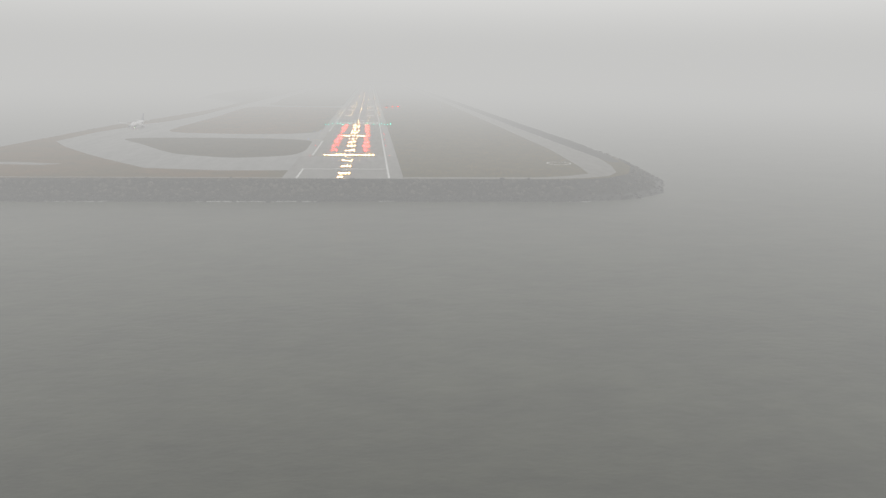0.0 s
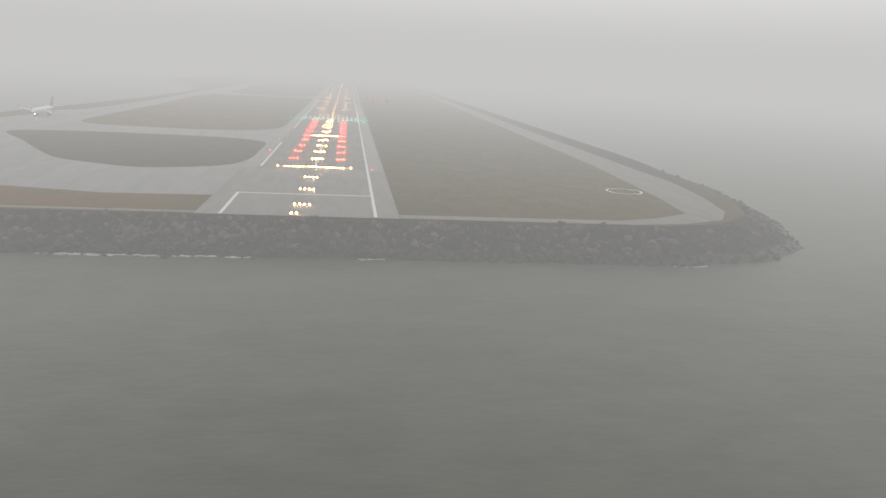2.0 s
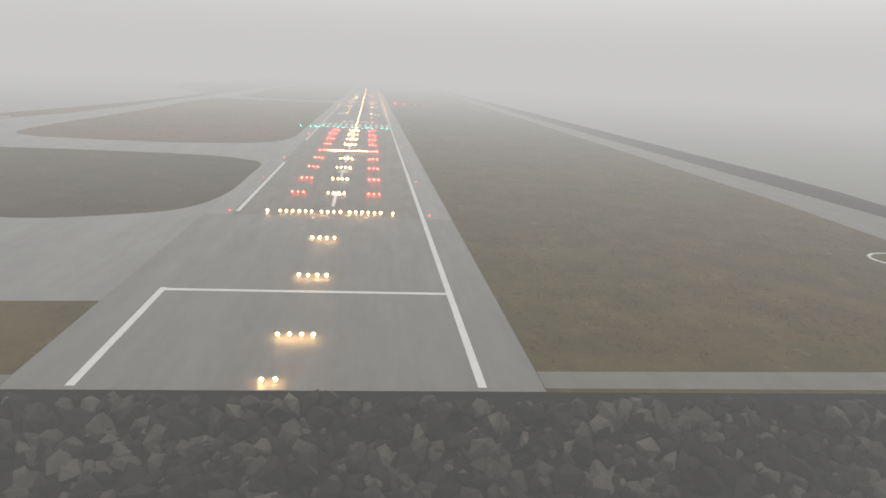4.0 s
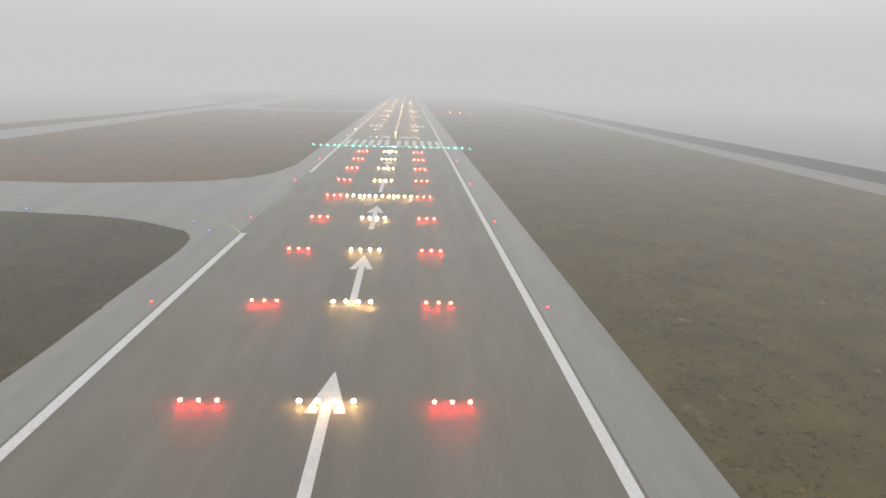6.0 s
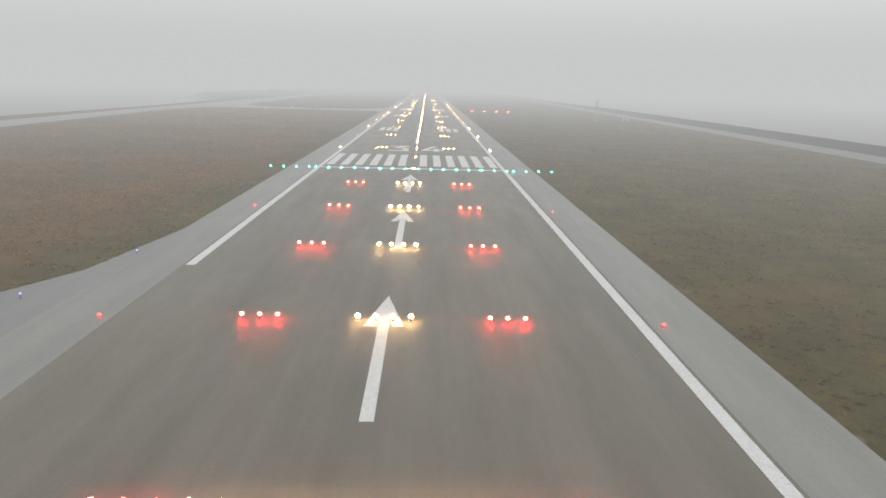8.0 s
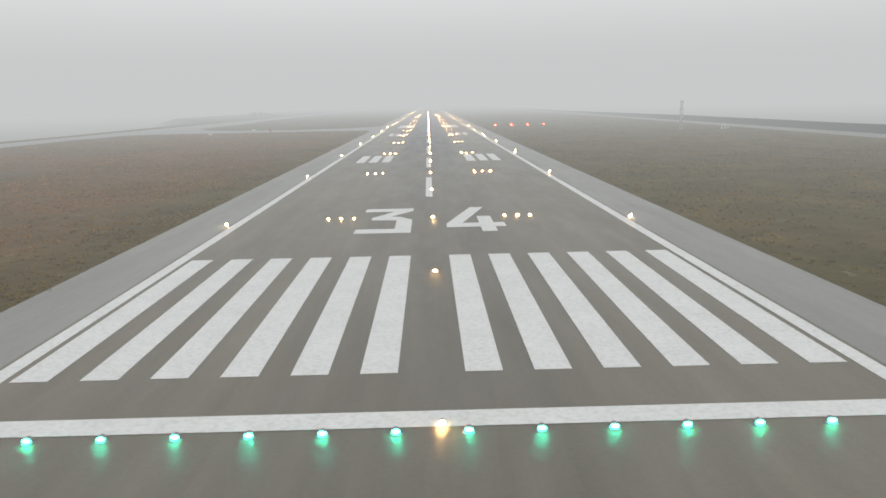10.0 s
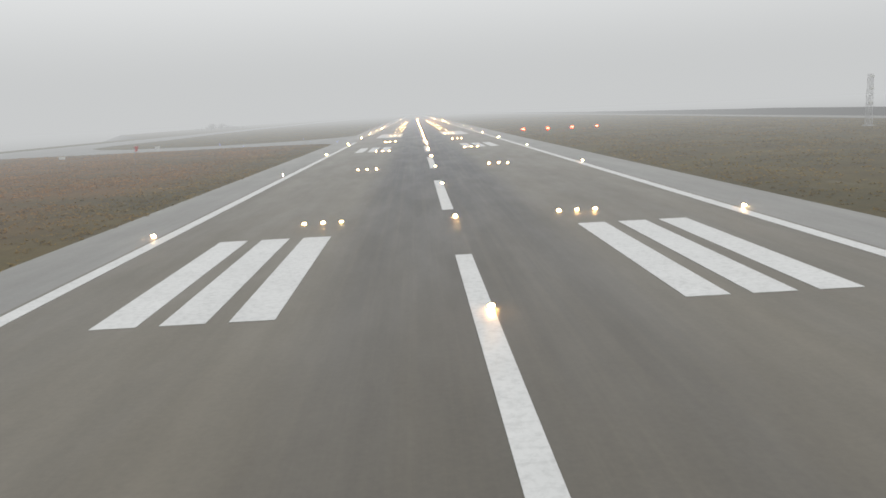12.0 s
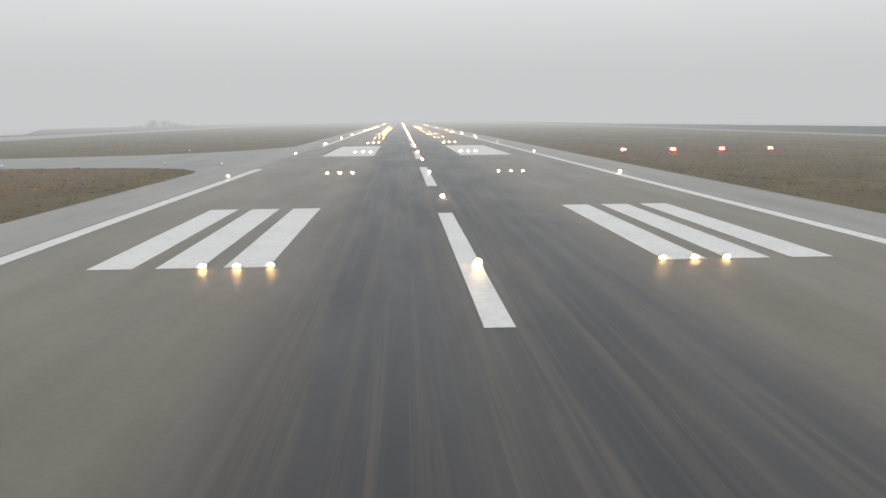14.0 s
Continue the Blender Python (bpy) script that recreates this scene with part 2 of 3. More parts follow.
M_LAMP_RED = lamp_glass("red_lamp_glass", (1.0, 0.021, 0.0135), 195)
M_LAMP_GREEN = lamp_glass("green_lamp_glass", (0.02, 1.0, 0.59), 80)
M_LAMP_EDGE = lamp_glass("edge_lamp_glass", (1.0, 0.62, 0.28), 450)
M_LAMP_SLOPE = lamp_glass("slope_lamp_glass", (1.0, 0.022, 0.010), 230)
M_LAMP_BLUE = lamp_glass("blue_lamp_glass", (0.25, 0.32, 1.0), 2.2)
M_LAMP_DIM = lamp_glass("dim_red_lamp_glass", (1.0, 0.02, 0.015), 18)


# ---------------------------------------------------------------- builders
def part(name, bm, material, parent=None, label="", scaled=True):
    """One mesh object from a bmesh in field metres."""
    me = bpy.data.meshes.new(name)
    bm.to_mesh(me)
    bm.free()
    if scaled:
        me.transform(Matrix.Scale(S, 4))
    me.materials.append(material)
    ob = new(name, me)
    if parent is not None:
        ob.parent = parent
    if label:
        ob["label"] = label
    return ob


def thing(name, label, category, at=(0, 0, 0), group="", kind="", turn=0.0):
    ob = new(name)
    ob.empty_display_size = 0.2
    ob.matrix_world = Matrix.Translation(Vector(at) * S) @ Matrix.Rotation(radians(turn), 4, 'Z')
    return tagged(ob, label, category, group, kind)


def smooth(ob):
    for p in ob.data.polygons:
        p.use_smooth = True
    return ob


def rounded(points, steps=6):
    """A closed soft outline through the points."""
    out, n = [], len(points)
    for i in range(n):
        p0, p1, p2, p3 = (Vector(points[(i + k - 1) % n]) for k in range(4))
        for s in range(steps):
            t = s / steps
            out.append(0.5 * (2 * p1 + (p2 - p0) * t + (2 * p0 - 5 * p1 + 4 * p2 - p3) * t * t + (3 * p1 - p0 - 3 * p2 + p3) * t ** 3))
    return [tuple(v) for v in out]


def slab(points, top, thick=0.5, bm=None):
    """A flat plate over an outline, with its sides."""
    bm = bm or bmesh.new()
    up = [bm.verts.new((x, y, top)) for x, y in points]
    dn = [bm.verts.new((x, y, top - thick)) for x, y in points]
    f = bm.faces.new(up)
    f.normal_update()
    if f.normal.z < 0:
        f.normal_flip()
    for i in range(len(up)):
        j = (i + 1) % len(up)
        bm.faces.new((up[i], up[j], dn[j], dn[i]))
    bmesh.ops.triangulate(bm, faces=[f], ngon_method='EAR_CLIP')
    bmesh.ops.recalc_face_normals(bm, faces=bm.faces[:])
    return bm


def rect(x0, x1, y0, y1):
    return [(x0, y0), (x1, y0), (x1, y1), (x0, y1)]


def box(bm, x0, x1, y0, y1, z0, z1):
    m = Matrix.Translation(((x0 + x1) / 2, (y0 + y1) / 2, (z0 + z1) / 2)) @ Matrix.Diagonal((x1 - x0, y1 - y0, z1 - z0, 1))
    bmesh.ops.create_cube(bm, size=1, matrix=m)
    return bm


def rod(bm, a, b, r0, r1=None, sides=10):
    a, b = Vector(a), Vector(b)
    d = b - a
    m = Matrix.Translation((a + b) / 2) @ d.to_track_quat('Z', 'Y').to_matrix().to_4x4()
    bmesh.ops.create_cone(bm, cap_ends=True, segments=sides, radius1=r0, radius2=r0 if r1 is None else r1, depth=d.length, matrix=m)
    return bm


def structure(name, bm, material, label, category):
    return tagged(part(name, bm, material), label, category, kind="structure")


# ---------------------------------------------------------------- sea and land
SEA = -8.4                # height of the water
bm = bmesh.new()
rings = [0, 150, 400, 900, 2000, 4800]
NSEG = 48
prev = None
for r in rings:
    loop = [bm.verts.new((r * math.cos(a * 2 * math.pi / NSEG), -200 + r * math.sin(a * 2 * math.pi / NSEG), SEA)) for a in range(NSEG)] if r else [bm.verts.new((0, -200, SEA))]
    if prev is not None:
        for i in range(NSEG):
            j = (i + 1) % NSEG
            bm.faces.new((prev[0], loop[i], loop[j]) if len(prev) == 1 else (prev[i], loop[i], loop[j], prev[j]))
    prev = loop
structure("water", bm, M_SEA, "calm grey-green sea water under fog", "sea")

LAND = [(-330, -407), (110, -407), (130, -401), (147, -385), (160, -350), (166, -300), (168, 0), (174, 800), (188, 3200), (-380, 3200), (-330, 1000), (-205, 700), (-192, 380), (-197, 215), (-208, 66), (-219, -40), (-222, -260), (-262, -320)]
bank = bmesh.new()
slab(LAND, 0.0, 1.0, bank)
structure("ground", bank, M_GRASS, "flat brown-green winter grass of the airfield", "grass")

# stone embankment that falls from the edge of the land to the sea bed
bm = bmesh.new()
top = [Vector((x, y, -0.05)) for x, y in LAND]
foot = []
for x, y in LAND:
    side = 22 * min(1, max(0, (x - 102) / 56)) - (34 if x < -100 else 0)
    out = Vector((x + side, y - 17.5 * min(1, max(0, (-340 - y) / 62)) if y < -330 or x > 0 else y))
    foot.append(Vector((out.x, out.y, -9.8)))
tv, fv = [bm.verts.new(v) for v in top], [bm.verts.new(v) for v in foot]
for i in range(len(tv)):
    j = (i + 1) % len(tv)
    bm.faces.new((tv[i], tv[j], fv[j], fv[i]))
bmesh.ops.recalc_face_normals(bm, faces=bm.faces[:])
embankment = structure("embankment", bm, M_ROCK, "sloping sea wall of dark armour stone", "sea wall")

# low dike between the shore road and the stones
bm = bmesh.new()
rows_d = []
for y in [-330 + 40 * k for k in range(80)]:
    x = 159.5 + 0.0062 * max(y, 0)
    h = (2.8 - 1.3 * min(1, max(0, (y - 450) / 450))) * min(1, (y + 330) / 90) + 0.25 * noise.noise(Vector((y * 0.02, 5, 0))) + 0.02
    rows_d.append([bm.verts.new((x + dx, y, z)) for dx, z in ((-5.5, -0.1), (-1.6, h), (1.4, h), (7.5, -0.3))])
for p, q in zip(rows_d, rows_d[1:]):
    for i in range(3):
        bm.faces.new((p[i], p[i + 1], q[i + 1], q[i]))
bmesh.ops.recalc_face_normals(bm, faces=bm.faces[:])
structure("dike", bm, M_ROCK, "low dike of dark stone along the shore road", "dike")

# ---------------------------------------------------------------- pavements
RUN0, RUN1 = -407, 2600
structure("runway", slab(rect(-22.8, 22.8, -304, RUN1), 0.06), M_RUNWAY, "worn dark grey asphalt runway with tyre rubber", "runway")
structure("runway_start", slab(rect(-29, 29, RUN0, -304.02), 0.06), M_START, "paler old asphalt before the displaced threshold", "runway")
structure("shoulder_left", slab(rect(-29, -22.82, -304, RUN1), 0.05), M_SHOULDER, "pale grey paved runway shoulder", "pavement")
structure("shoulder_right", slab(rect(22.82, 29, -304, RUN1), 0.05), M_SHOULDER, "pale grey paved runway shoulder", "pavement")
TAXI = [(-29.02, -375), (-62, -377), (-103, -367), (-132, -330), (-156, -297), (-185, -252), (-204, -215), (-205, -130), (-196, -50), (-183, 40), (-179, 150), (-179, 420), (-180, 1200), (-180, 2600),
        (-152, 2600), (-156, 1200), (-152, 720), (-143, 560), (-146, 492), (-141, 456), (-128, 432), (-110, 417), (-75, 410), (-52, 419), (-38, 434), (-29.02, 458), (-29.02, 364), (-29.8, 369), (-33, 374), (-39, 377.4), (-48, 378.6), (-62, 379),
        (-120, 380), (-146, 381), (-155, 366), (-160, 320), (-159, 230), (-156, 120), (-156, 20), (-157, -50), (-156, -90), (-154, -108), (-148, -120), (-136, -129), (-105, -134), (-77, -135), (-56, -130), (-45, -125), (-37, -116),
        (-32, -104), (-29.02, -80)]
structure("taxiway", slab(TAXI, 0.035), M_TAXI, "pale concrete taxiway loop beside the runway", "taxiway")
ISLE = rounded([(-164, -191), (-137, -178), (-93, -177), (-55, -181), (-37, -191), (-29.6, -203), (-28.9, -235), (-29.2, -272), (-35, -298), (-50, -310), (-68, -315), (-88, -306), (-108, -290), (-140, -235)])
structure("grass_island", slab(ISLE, 0.055, 0.4), M_GRASS_GREEN, "oval island of brown-green grass between taxiways", "grass")
structure("gravel_pad", slab([(-196, -352), (-158, -356), (-150, -350), (-176, -343), (-198, -344)], 0.03), M_START, "pale gravel pad in the grass by the sea wall", "gravel")
structure("perimeter_road_front", slab([(-330, -405.4), (-29.1, -405.4), (-29.1, -403), (-330, -403)], 0.03), M_TRACK, "narrow pale service road along the sea wall", "road")
structure("perimeter_road_corner", slab([(29.1, -406), (100, -406), (118, -402.5), (134, -394), (126, -384), (112, -394), (98, -400), (29.1, -401)], 0.03), M_TRACK, "narrow pale service road along the sea wall", "road")
structure("perimeter_road_side", slab([(126.1, -383.9), (134.1, -393.9), (143, -378), (150, -345), (155, -300), (156.5, 0), (161.5, 800), (175, 3000), (160, 3000), (147, 800), (139, 0), (136, -250), (133, -300), (130, -350)], 0.03), M_TRACK, "pale service road along the shore", "road")

# ---------------------------------------------------------------- painted markings
MARK = 0.085


def marking(name, bm, label, material=None):
    return tagged(part(name, bm, material or M_WHITE), label, "road marking", kind="structure")


for x, spans in ((-22, ((-406, -367.6), (-300, -196), (-101, 371), (456, 2590))), (22, ((-406, 2590),))):
    for a, b in spans:
        marking("edge_line", slab(rect(x - 0.5, x + 0.5, a, b), MARK, 0.02), "white painted runway edge line")
marking("start_line", slab(rect(-22.5, 22.5, -369.2, -368), MARK + 0.01, 0.02), "thin white line across the runway start")
marking("threshold_line", slab(rect(-22.5, 22.5, -0.2, 1.5), MARK + 0.01, 0.02), "white line across the runway threshold")
for side in (-1, 1):
    for k in range(6):
        x = side * (2.65 + 3.5 * k)
        marking("threshold_stripe", slab(rect(x - 0.95, x + 0.95, 6.5, 37), MARK, 0.02), "broad white threshold stripe on asphalt")
    for y0, y1 in ((150, 173), (300, 323)):
        for k in range(3):
            x = side * (10 + 3 * k)
            marking("touchdown_stripe", slab(rect(x - 1, x + 1, y0, y1), MARK, 0.02), "broad white touchdown zone stripe")
    marking("aiming_block", slab(rect(*sorted((side * 7.8, side * 17)), 405, 455), MARK, 0.02), "large white aiming point block")
    for y0 in (600, 750, 900):
        for k in range(2):
            x = side * (10 + 3 * k)
            marking("touchdown_stripe", slab(rect(x - 1, x + 1, y0, y0 + 23), MARK, 0.02), "broad white touchdown zone stripe")
for k in range(24):
    y = 81 + 52 * k
    marking("centre_dash", slab(rect(-0.5, 0.5, y, y + 30), MARK, 0.02), "white dash of the runway centre line")
for k in range(6):
    y = -12 - 50 * k
    bm = slab(rect(-0.45, 0.45, y - 28, y - 4), MARK, 0.02)
    for s in (-1, 1):
        slab([(0, y), (s * 1.7, y - 9.5), (s * 0.75, y - 9.5), (0, y - 3.6)], MARK + 0.012 + 0.004 * s, 0.02, bm)
    marking("arrow", bm, "white arrow pointing to the runway threshold")
bm = slab([(-8, 68.5), (-2, 68.5), (-2, 66), (-4.6, 61.6), (-3.4, 61.0), (-2, 58.8), (-2, 49.5), (-8, 49.5), (-8, 52.2), (-3.8, 52.2), (-3.8, 58.4), (-6.8, 58.9), (-6.8, 60.6), (-4.3, 65.8), (-8, 65.8)], MARK, 0.02)
marking("number_three", bm, "white painted runway number three")
bm = slab([(5.2, 68.5), (6.9, 68.5), (3.7, 55.4), (5.6, 55.4), (5.6, 60.5), (7.2, 60.5), (7.2, 55.4), (8.4, 55.4), (8.4, 52.6), (7.2, 52.6), (7.2, 49.5), (5.6, 49.5), (5.6, 52.6), (1.9, 52.6), (1.9, 55)], MARK, 0.02)
marking("number_four", bm, "white painted runway number four")
# yellow line that leaves the runway for the taxiway
bm = bmesh.new()
arc = [(-21.3, -211), (-21.4, -204), (-21.9, -199), (-23.5, -193.5), (-27, -187.5), (-32, -182.5), (-38, -178.5), (-48, -174.5), (-66, -168), (-100, -160), (-150, -152), (-180, -150)]
fine_arc = [Vector(p) for p in rounded(arc, 5)[5:46]]
for a, b in zip(fine_arc, fine_arc[1:]):
    d = (b - a).normalized() * 0.14
    nrm = Vector((-d.y, d.x))
    slab([tuple(a - nrm), tuple(b - nrm), tuple(b + nrm), tuple(a + nrm)], 0.075, 0.02, bm)
marking("taxi_line", bm, "yellow taxi line curving off the runway", M_YELLOW)
bm = bmesh.new()
for k in range(40):
    a, b = (2 * math.pi * k / 40, 2 * math.pi * (k + 1) / 40)
    pts = [(121.5 + r * math.cos(q), -337 + r * math.sin(q)) for r, q in ((6.4, a), (7.2, a), (7.2, b), (6.4, b))]
    slab(pts, 0.04, 0.03, bm)
marking("ring_mark", bm, "white painted ring on the grass")

# ---------------------------------------------------------------- lights on the field
def field_lamp(name, label, glass, group, size=0.2, height=0.35):
    """A lamp on a short stem: base, stem and glass dome."""
    root = thing(name, label, "runway light", (0, 0, -50), group)
    bm = bmesh.new()
    rod(bm, (0, 0, 0), (0, 0, 0.06), size * 1.5, size * 1.3, 12)
    part("base", bm, M_STEEL, root)
    if height > 0.15:
        bm = bmesh.new()
        rod(bm, (0, 0, 0.06), (0, 0, height), size * 0.45, size * 0.6, 8)
        part("stem", bm, M_STEEL, root)
    # dome larger than a true lamp's, to imitate the glare around it
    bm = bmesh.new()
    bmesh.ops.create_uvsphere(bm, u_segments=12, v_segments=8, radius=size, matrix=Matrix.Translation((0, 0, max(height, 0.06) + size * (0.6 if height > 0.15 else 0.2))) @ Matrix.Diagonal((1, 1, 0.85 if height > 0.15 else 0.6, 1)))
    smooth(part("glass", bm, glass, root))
    return root


def beam_lamp(name, label, glass, group, size):
    """A low lamp in a rounded metal housing, its lens turned to the approach."""
    root = thing(name, label, "runway light", (0, 0, -50), group)
    bm = bmesh.new()
    rod(bm, (0, 0, 0), (0, 0, 0.05), size * 1.9, size * 1.7, 16)
    part("base", bm, M_STEEL, root)
    bm = bmesh.new()
    bmesh.ops.create_uvsphere(bm, u_segments=12, v_segments=8, radius=size * 1.25, matrix=Matrix.Translation((0, size * 0.7, 0.05)) @ Matrix.Diagonal((1.1, 1.1, 1.3, 1)))
    bmesh.ops.delete(bm, geom=[v for v in bm.verts if v.co.z < 0.02], context='VERTS')
    case = smooth(part("housing", bm, M_STEEL, root))
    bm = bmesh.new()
    # lens flattened to the dash that motion blur makes of the lamp
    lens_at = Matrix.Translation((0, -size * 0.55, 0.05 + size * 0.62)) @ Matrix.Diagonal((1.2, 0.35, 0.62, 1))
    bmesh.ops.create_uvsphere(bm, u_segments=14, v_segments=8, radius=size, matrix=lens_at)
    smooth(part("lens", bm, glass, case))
    return root


def spread(proto, places, z=0.06):
    """The lamp at the first place, and copies of it at the rest."""
    for i, (x, y) in enumerate(places):
        m = Matrix.Translation((x * S, y * S, z * S))
        if i == 0:
            proto.matrix_world = m
        else:
            copy_thing(proto, m)


app = [(x, -30 * k) for k in range(1, 14) for x in (-2.25, -0.75, 0.75, 2.25)]
app += [(x, -150) for x in (-7.5, -6, -4.5, -3.4, 3.4, 4.5, 6, 7.5)]
app += [(s * x, -300) for s in (-1, 1) for x in (4.5, 6, 7.5, 9, 10.5, 12, 15)]
app += [(-2.25, -405), (-0.75, -405)]
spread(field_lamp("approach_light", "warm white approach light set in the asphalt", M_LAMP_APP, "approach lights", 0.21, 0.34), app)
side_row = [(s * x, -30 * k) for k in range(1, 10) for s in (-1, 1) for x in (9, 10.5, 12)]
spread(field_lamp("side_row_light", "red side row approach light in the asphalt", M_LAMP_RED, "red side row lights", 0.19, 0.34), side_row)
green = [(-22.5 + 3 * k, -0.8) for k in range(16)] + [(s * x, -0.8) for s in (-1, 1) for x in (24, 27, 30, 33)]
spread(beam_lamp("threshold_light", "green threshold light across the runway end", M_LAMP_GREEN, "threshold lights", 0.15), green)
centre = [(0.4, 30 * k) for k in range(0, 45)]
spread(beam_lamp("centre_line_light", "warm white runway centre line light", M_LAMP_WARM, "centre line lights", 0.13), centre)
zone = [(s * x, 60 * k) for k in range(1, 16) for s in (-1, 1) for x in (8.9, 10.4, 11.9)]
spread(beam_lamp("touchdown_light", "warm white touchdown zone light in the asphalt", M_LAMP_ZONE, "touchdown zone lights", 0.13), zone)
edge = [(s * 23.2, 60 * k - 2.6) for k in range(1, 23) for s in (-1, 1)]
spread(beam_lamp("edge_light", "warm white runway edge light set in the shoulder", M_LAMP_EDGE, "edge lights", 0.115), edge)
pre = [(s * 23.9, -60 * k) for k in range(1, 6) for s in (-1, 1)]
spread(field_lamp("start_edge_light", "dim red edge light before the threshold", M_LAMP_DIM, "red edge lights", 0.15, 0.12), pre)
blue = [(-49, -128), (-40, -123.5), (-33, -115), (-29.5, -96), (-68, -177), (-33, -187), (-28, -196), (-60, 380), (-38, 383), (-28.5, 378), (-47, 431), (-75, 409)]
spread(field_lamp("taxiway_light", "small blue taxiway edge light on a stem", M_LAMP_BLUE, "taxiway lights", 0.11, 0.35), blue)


def papi(x, y):
    """A slope indicator box on legs with its red lamp."""
    root = thing("slope_indicator", "grey slope indicator unit with red lamps on the grass", "approach indicator", (x, y, 0), "slope indicators")
    bm = bmesh.new()
    box(bm, -0.9, 0.9, -0.7, 0.9, 0.45, 1.0)
    bmesh.ops.bevel(bm, geom=bm.edges[:], offset=0.05, segments=2, affect='EDGES')
    case = part("housing", bm, M_STEEL, root)
    for sx in (-0.7, 0.7):
        for sy in (-0.5, 0.7):
            bm = bmesh.new()
            rod(bm, (sx, sy, 0), (sx, sy, 0.46), 0.05)
            part("leg", bm, M_STEEL, root)
    for sx in (-0.24, 0.24):
        bm = bmesh.new()
        rod(bm, (sx, -0.70, 0.75), (sx, -0.80, 0.75), 0.2, 0.2, 14)
        part("lens", bm, M_LAMP_SLOPE, case)


for k in range(4):
    papi(37.3 + 9.1 * k, 405.5)

# ---------------------------------------------------------------- rocks of the sea wall
rnd = random.Random(7)


def boulder_mesh(seed):
    bm = bmesh.new()
    bmesh.ops.create_icosphere(bm, subdivisions=1, radius=1.0)
    r = random.Random(seed)
    off = Vector((r.random() * 50, r.random() * 50, r.random() * 50))
    planes = [(Vector((r.uniform(-1, 1), r.uniform(-1, 1), r.uniform(-1, 1))).normalized(), r.uniform(0.6, 0.8)) for _ in range(7)]
    for v in bm.verts:
        for n, d in planes:
            k = v.co.dot(n)
            if k > d:
                v.co -= n * (k - d)
        v.co *= 1 + 0.12 * noise.noise(v.co * 1.7 + off)
    return bm


boulders = []
for k in range(6):
    bm = boulder_mesh(k)
    me = bpy.data.meshes.new("stone")
    bm.to_mesh(me)
    bm.free()
    me.materials.append(M_ROCK)
    boulders.append(me)


def wall_z(d):
    """Height of the front slope, d metres out from the edge of the land."""
    return -0.05 - 9.75 * d / 17.5


def rock_pose(x, y, z, size):
    turn = Euler((rnd.uniform(0, 6.3), rnd.uniform(0, 6.3), rnd.uniform(0, 6.3))).to_matrix().to_4x4()
    return Matrix.Translation((x * S, y * S, z * S)) @ turn @ Matrix.Diagonal((size * rnd.uniform(0.8, 1.3) * S, size * rnd.uniform(0.8, 1.2) * S, size * rnd.uniform(0.6, 0.9) * S, 1))


# the 300 stones that are passed nearest
for k in range(300):
    x = rnd.uniform(-50, 42)
    d = rnd.uniform(1.2, 15.4)
    ob = new("stone", boulders[k % 6])
    ob.parent = embankment
    ob.matrix_basis = rock_pose(x, -407 - d, wall_z(d) - 0.3, rnd.choice((0.8, 1.1, 1.5, 1.9)) * rnd.uniform(0.85, 1.15))

# the rest of the stones, joined
verts, faces = [], []
protos = [([v.co.copy() for v in me.vertices], [tuple(p.vertices) for p in me.polygons]) for me in boulders]


def add_stone(x, y, z, size):
    pv, pf = protos[rnd.randrange(6)]
    m = rock_pose(x, y, z, size)
    base = len(verts)
    verts.extend(m @ v for v in pv)
    faces.extend(tuple(base + i for i in f) for f in pf)


for k in range(5200):
    d = rnd.uniform(1.2, 15.4)
    add_stone(rnd.uniform(-330, 110), -407 - d, wall_z(d) - 0.3, rnd.choice((0.8, 1.1, 1.5, 1.9)) * rnd.uniform(0.85, 1.15))
# round the corner and along the side: on the slope between the edge of the land and its foot
shore = [(i, (top[i + 1] - top[i]).length) for i in range(1, 8)]
reach = sum(min(length, 300) for _, length in shore)
for i, length in shore:
    for k in range(int(3000 * min(length, 300) / reach)):
        u = rnd.random() * min(1, 700 / length)
        v = rnd.uniform(0.06, 0.86)
        at = top[i].lerp(top[i + 1], u).lerp(foot[i].lerp(foot[i + 1], u), v)
        add_stone(at.x, at.y, at.z - 0.25, rnd.uniform(0.7, 1.6))
for k in range(900):
    d = rnd.uniform(3, 28)
    y = rnd.uniform(-255, 380)
    add_stone(-222 + 26 * min(1, max(0, (y + 60) / 290)) - d, y, -0.05 - 9.75 * d / 34 - 0.7, rnd.uniform(0.7, 1.5))
me = bpy.data.meshes.new("stones")
me.from_pydata([tuple(v) for v in verts], [], faces)
me.materials.append(M_ROCK)
rest = new("stones", me)
rest.parent = embankment
rest["kind"] = "stuff"

# surf along the foot of the wall
verts, faces = [], []
